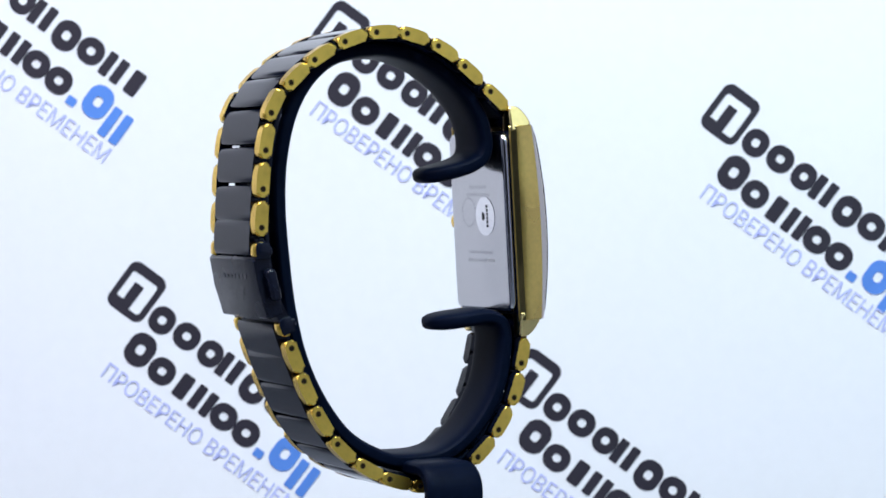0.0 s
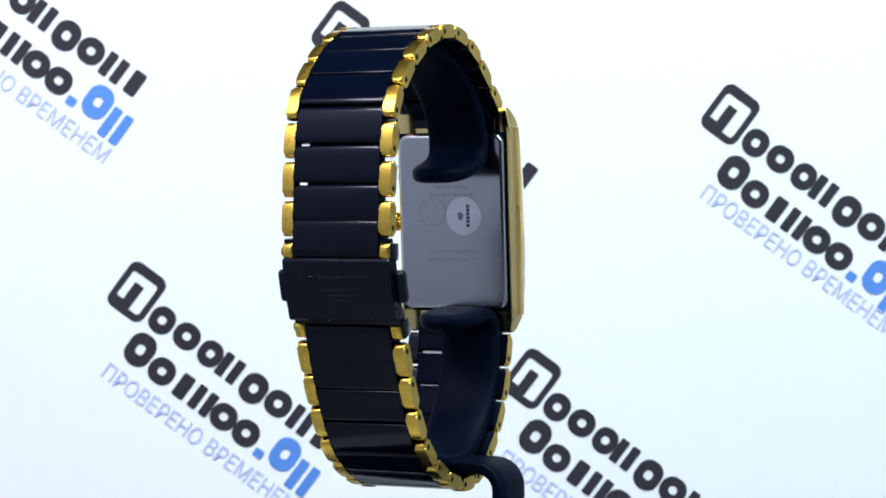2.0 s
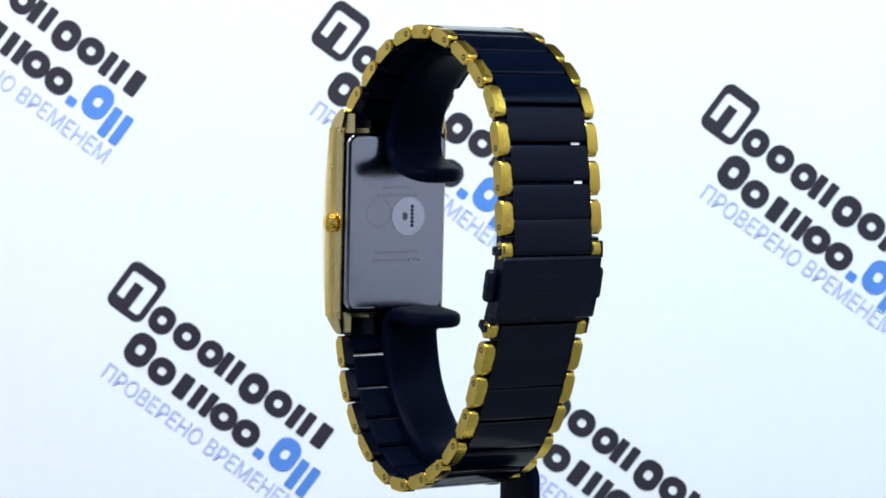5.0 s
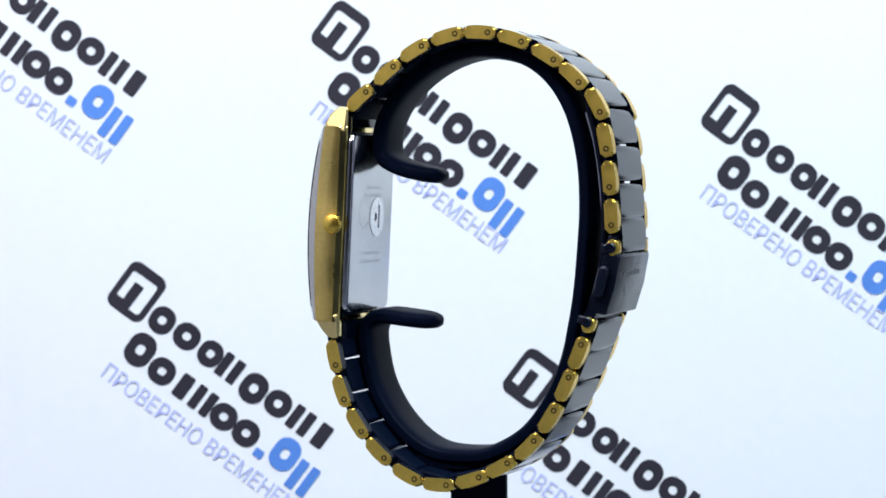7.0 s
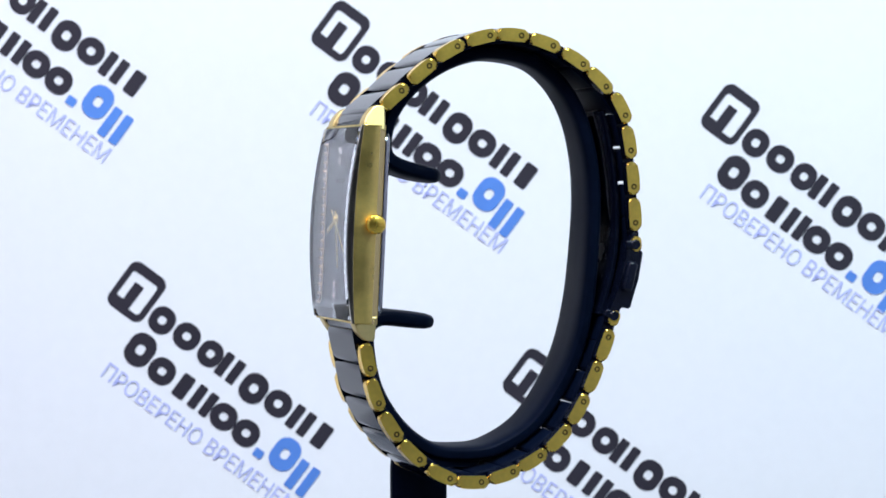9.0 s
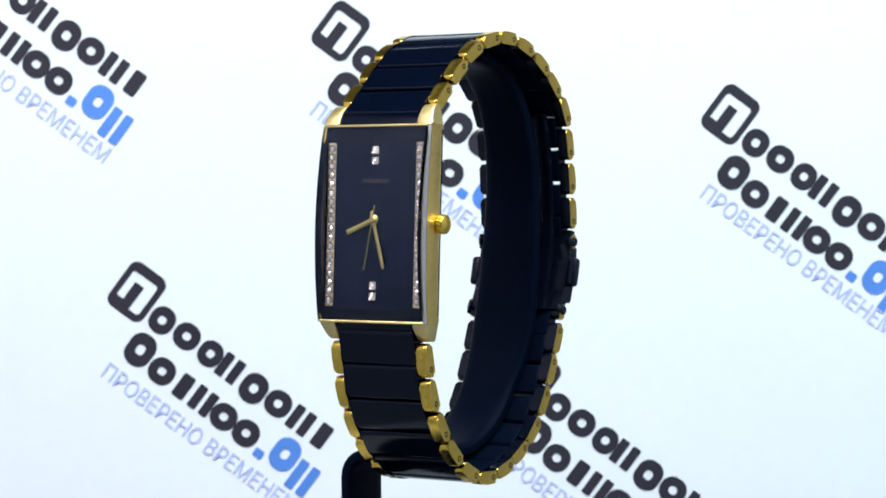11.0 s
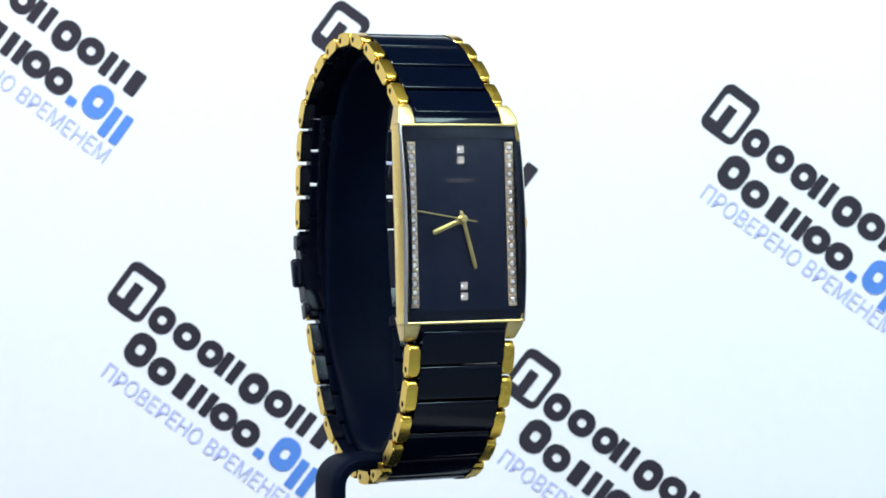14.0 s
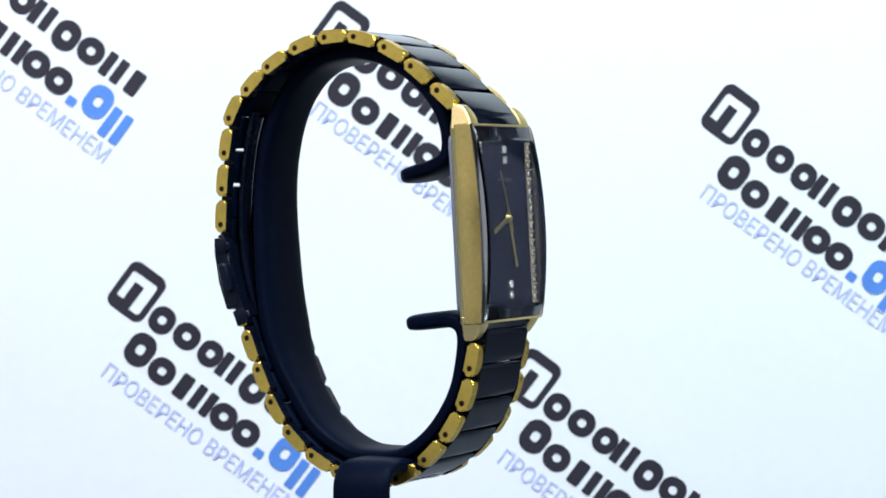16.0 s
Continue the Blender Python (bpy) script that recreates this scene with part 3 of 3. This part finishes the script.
    for k in range(6):
        box(0.66, 0.03, 0.62, 0.0, 1, name, (-2.2 + k * 0.88, -DIAL_D - 0.02, 6.75))
    part("dial_print", name, FAINT_INK, root, "faint gold maker's name in plain bars", CASE)
    part("hour_hand", hand_mesh(5.7, 0.9, 0.40, 0.38, 0.85), HAND_GOLD, root, "short gold hour hand", hand_pose(248, DIAL_D + 0.30))
    # back plate
    # added black strip stands in for the dark gap round the plate
    seal = box(20.5, 1.0, 30.8, 0.1, 1, None, (0.0, -0.75, -0.2))
    part("case_seal", seal, RUBBER, root, "black strip standing in for the dark gap between back plate and case", CASE)
    plate = bmesh.new()
    rings = []
    for inset, y in ((0.1, -0.5), (0.0, 0.0), (0.0, 0.5), (0.05, 0.68), (0.16, 0.84), (0.34, 0.95), (0.6, 1.0)):
        rings.append([plate.verts.new((x, y, h)) for x, h in round_rect(19.6 - 2 * inset, 30.1 - 2 * inset, 1.7 - inset, 7, 0.05, -0.05)])
    for p, q in zip(rings, rings[1:]):
        for i in range(len(p)):
            plate.faces.new((p[i], p[(i + 1) % len(p)], q[(i + 1) % len(p)], q[i]))
    plate.faces.new(rings[0])
    plate.faces.new(rings[-1])
    part("back_plate", plate, STEEL, root, "brushed steel back plate", CASE, True)
    disc = bmesh.new()
    bmesh.ops.create_cone(disc, cap_ends=True, segments=40, radius1=3.3, radius2=3.3, depth=0.06)
    bmesh.ops.rotate(disc, matrix=Matrix.Rotation(radians(90), 3, "X"), verts=disc.verts)
    sticker = part("sticker", disc, FOIL, root, "round silvery white sticker with small black print", CASE @ at(-2.3, 1.04, 0.95))
    print_bm = bmesh.new()
    for k in range(6):
        box(0.62, 0.02, 0.50, 0.0, 1, print_bm, (-0.75, 0.05, -1.6 + k * 0.66))
    for k, w in enumerate((0.9, 1.5, 1.2)):
        box(0.22, 0.02, w, 0.0, 1, print_bm, (0.3 + k * 0.34, 0.05, 0.0))
    part("sticker_print", print_bm, INK, sticker, "black mark in plain shapes")
    cut = bmesh.new()
    for row, (z, n, w) in enumerate(((-5.2, 9, 0.7), (-6.6, 11, 0.6), (4.6, 8, 0.75), (5.9, 6, 0.75))):
        for k in range(n):
            box(w, 0.016, 0.55, 0.0, 1, cut, ((k - (n - 1) / 2) * (w + 0.3), 1.006, z))
    for k in range(20):
        a = 2 * math.pi * k / 20
        box(0.42, 0.016, 0.42, 0.0, 1, cut, (3.6 + 2.4 * math.cos(a), 1.006, 1.6 + 2.4 * math.sin(a)))
    part("engraving", cut, ENGRAVED, root, "faint engraved marks as plain bars", CASE)
    knob = lathe_x([(10.7, 0.0), (10.7, 0.95), (11.15, 0.95), (11.15, 1.48), (11.3, 1.62), (12.1, 1.62), (12.4, 1.42), (12.6, 0.85), (12.68, 0.0)],
                   40, None, (0, -1.5, -0.2), 0.07)
    part("crown", knob, GOLD, root, "fluted gold winding crown", CASE, True)


def watch():
    root = tagged(new("wristwatch"), label="rectangular gold and black ceramic wristwatch closed round a display holder",
                  category="wristwatch")
    case_parts(root)
    bracelet(root)
    clasp(root)
    minute = part("minute_hand", hand_mesh(8.3, 1.4, 0.32, 0.2, 0.75), HAND_GOLD, root, "long gold minute hand")
    second = part("second_hand", hand_mesh(8.3, 2.4, 0.10, 0.06, 0.6), HAND_GOLD, root, "thin gold second hand")
    return root, minute, second


# ---- the turntable and the holder ----
HOLDER = [(3.02, 1.11), (-0.8, 1.79), (-5.03, 2.98), (-7.4, 4.67), (-7.74, 7.89), (-6.3, 12.12), (-2.91, 16.36), (2.17, 19.92), (7.67, 21.87),
          (12.76, 22.12), (18.69, 20.77), (23.35, 17.21), (26.73, 11.7), (28.68, 4.5), (29.27, -3.12), (28.85, -11.6), (27.95, -20.15),
          (26.2, -27.9), (23.1, -34.75), (18.3, -41.2), (12.05, -44.95), (6.83, -45.75), (0.45, -44.95), (-5.15, -40.85), (-9.25, -34.5),
          (-10.8, -27.69), (-10.55, -23.95), (-8.25, -22.45), (-4.19, -22.7), (1.75, -23.45)]


def turntable():
    root = tagged(new("turntable"), label="small round pale grey motor turntable on the table", category="turntable")
    root.matrix_basis = at(0, 0, -90)
    for name, r, h, z, mat in (("base", 38, 1.6, 0.8, FOOT), ("platter", 44, 2.4, 2.8, PLATTER)):
        b = bmesh.new()
        bmesh.ops.create_cone(b, cap_ends=True, segments=72, radius1=r, radius2=r - 0.4, depth=h)
        part(name, b, mat, root, "", at(0, 0, z), True)


def holder_shape(p):
    """Behind the wrist the ring widens downwards and leans a little."""
    k = min(max((p.y - 8) / 12, 0.0), 1.0) * min(max((p.z + 36) / 12, 0.0), 1.0)
    return 10.6 + k * (0.3 - 0.08 * p.z), 3.6 * k


def holder():
    root = tagged(new("watch_stand"), label="matte black plastic C-shaped watch holder on a bent flat stem", category="display stand")
    path = smooth_path([(-2.0 + 0.045 * (y - 5) + 0.02 * z, y, z) for y, z in HOLDER], 6)
    part("holder_ring", strap(path, (1, 0, 0), 10.6, 2.85, (True, True), 3.6, shape=holder_shape), RUBBER, root, "open ring with inward hooks at the case", None, True)
    pts = [(1.5, 3.6, -46.6), (-4.0, 3.6, -46.6), (-10.0, 3.6, -46.6)]
    for k in range(7):
        a = radians(90 * k / 6)
        pts.append((-12.6 - 3.7 * math.sin(a), 3.6, -50.3 + 3.7 * math.cos(a)))
    pts += [(-16.3, 3.6, -60.0), (-16.3, 3.6, -75.0), (-16.3, 3.6, -84.0)]
    part("stem", strap([Vector(p) for p in pts], (0, 1, 0), 10.2, 2.5, (False, False), 4.0, 28), RUBBER, root,
         "flat strip bent downwards", None, True)
    base = bmesh.new()
    bmesh.ops.create_cone(base, cap_ends=True, segments=64, radius1=33, radius2=32.5, depth=3)
    bmesh.ops.translate(base, vec=(0, 0, -84.5), verts=base.verts)
    part("foot", base, RUBBER, root, "round black foot", None, True)
    return root


RATE = 19.029


def motions():
    steps = [0, 1, 2, 3, 4, 5, 6, 7, 8, 9, 10, 11, 12, 13, 14, 15, 16]
    turn = [(t, pose(0, 0, 0, 0, 0, RATE * (t - 12.75))) for t in steps]
    walk(WATCH, turn)
    walk(STAND, turn)
    walk(SECOND, [(t, hand_pose(250 + 30 * (t - 13.0), DIAL_D + 0.72)) for t in steps])
    walk(MINUTE, [(t, hand_pose(165 + 0.5 * (t - 12.5), DIAL_D + 0.5)) for t in steps])


setting()
banner()
turntable()
STAND = holder()
WATCH, MINUTE, SECOND = watch()
motions()
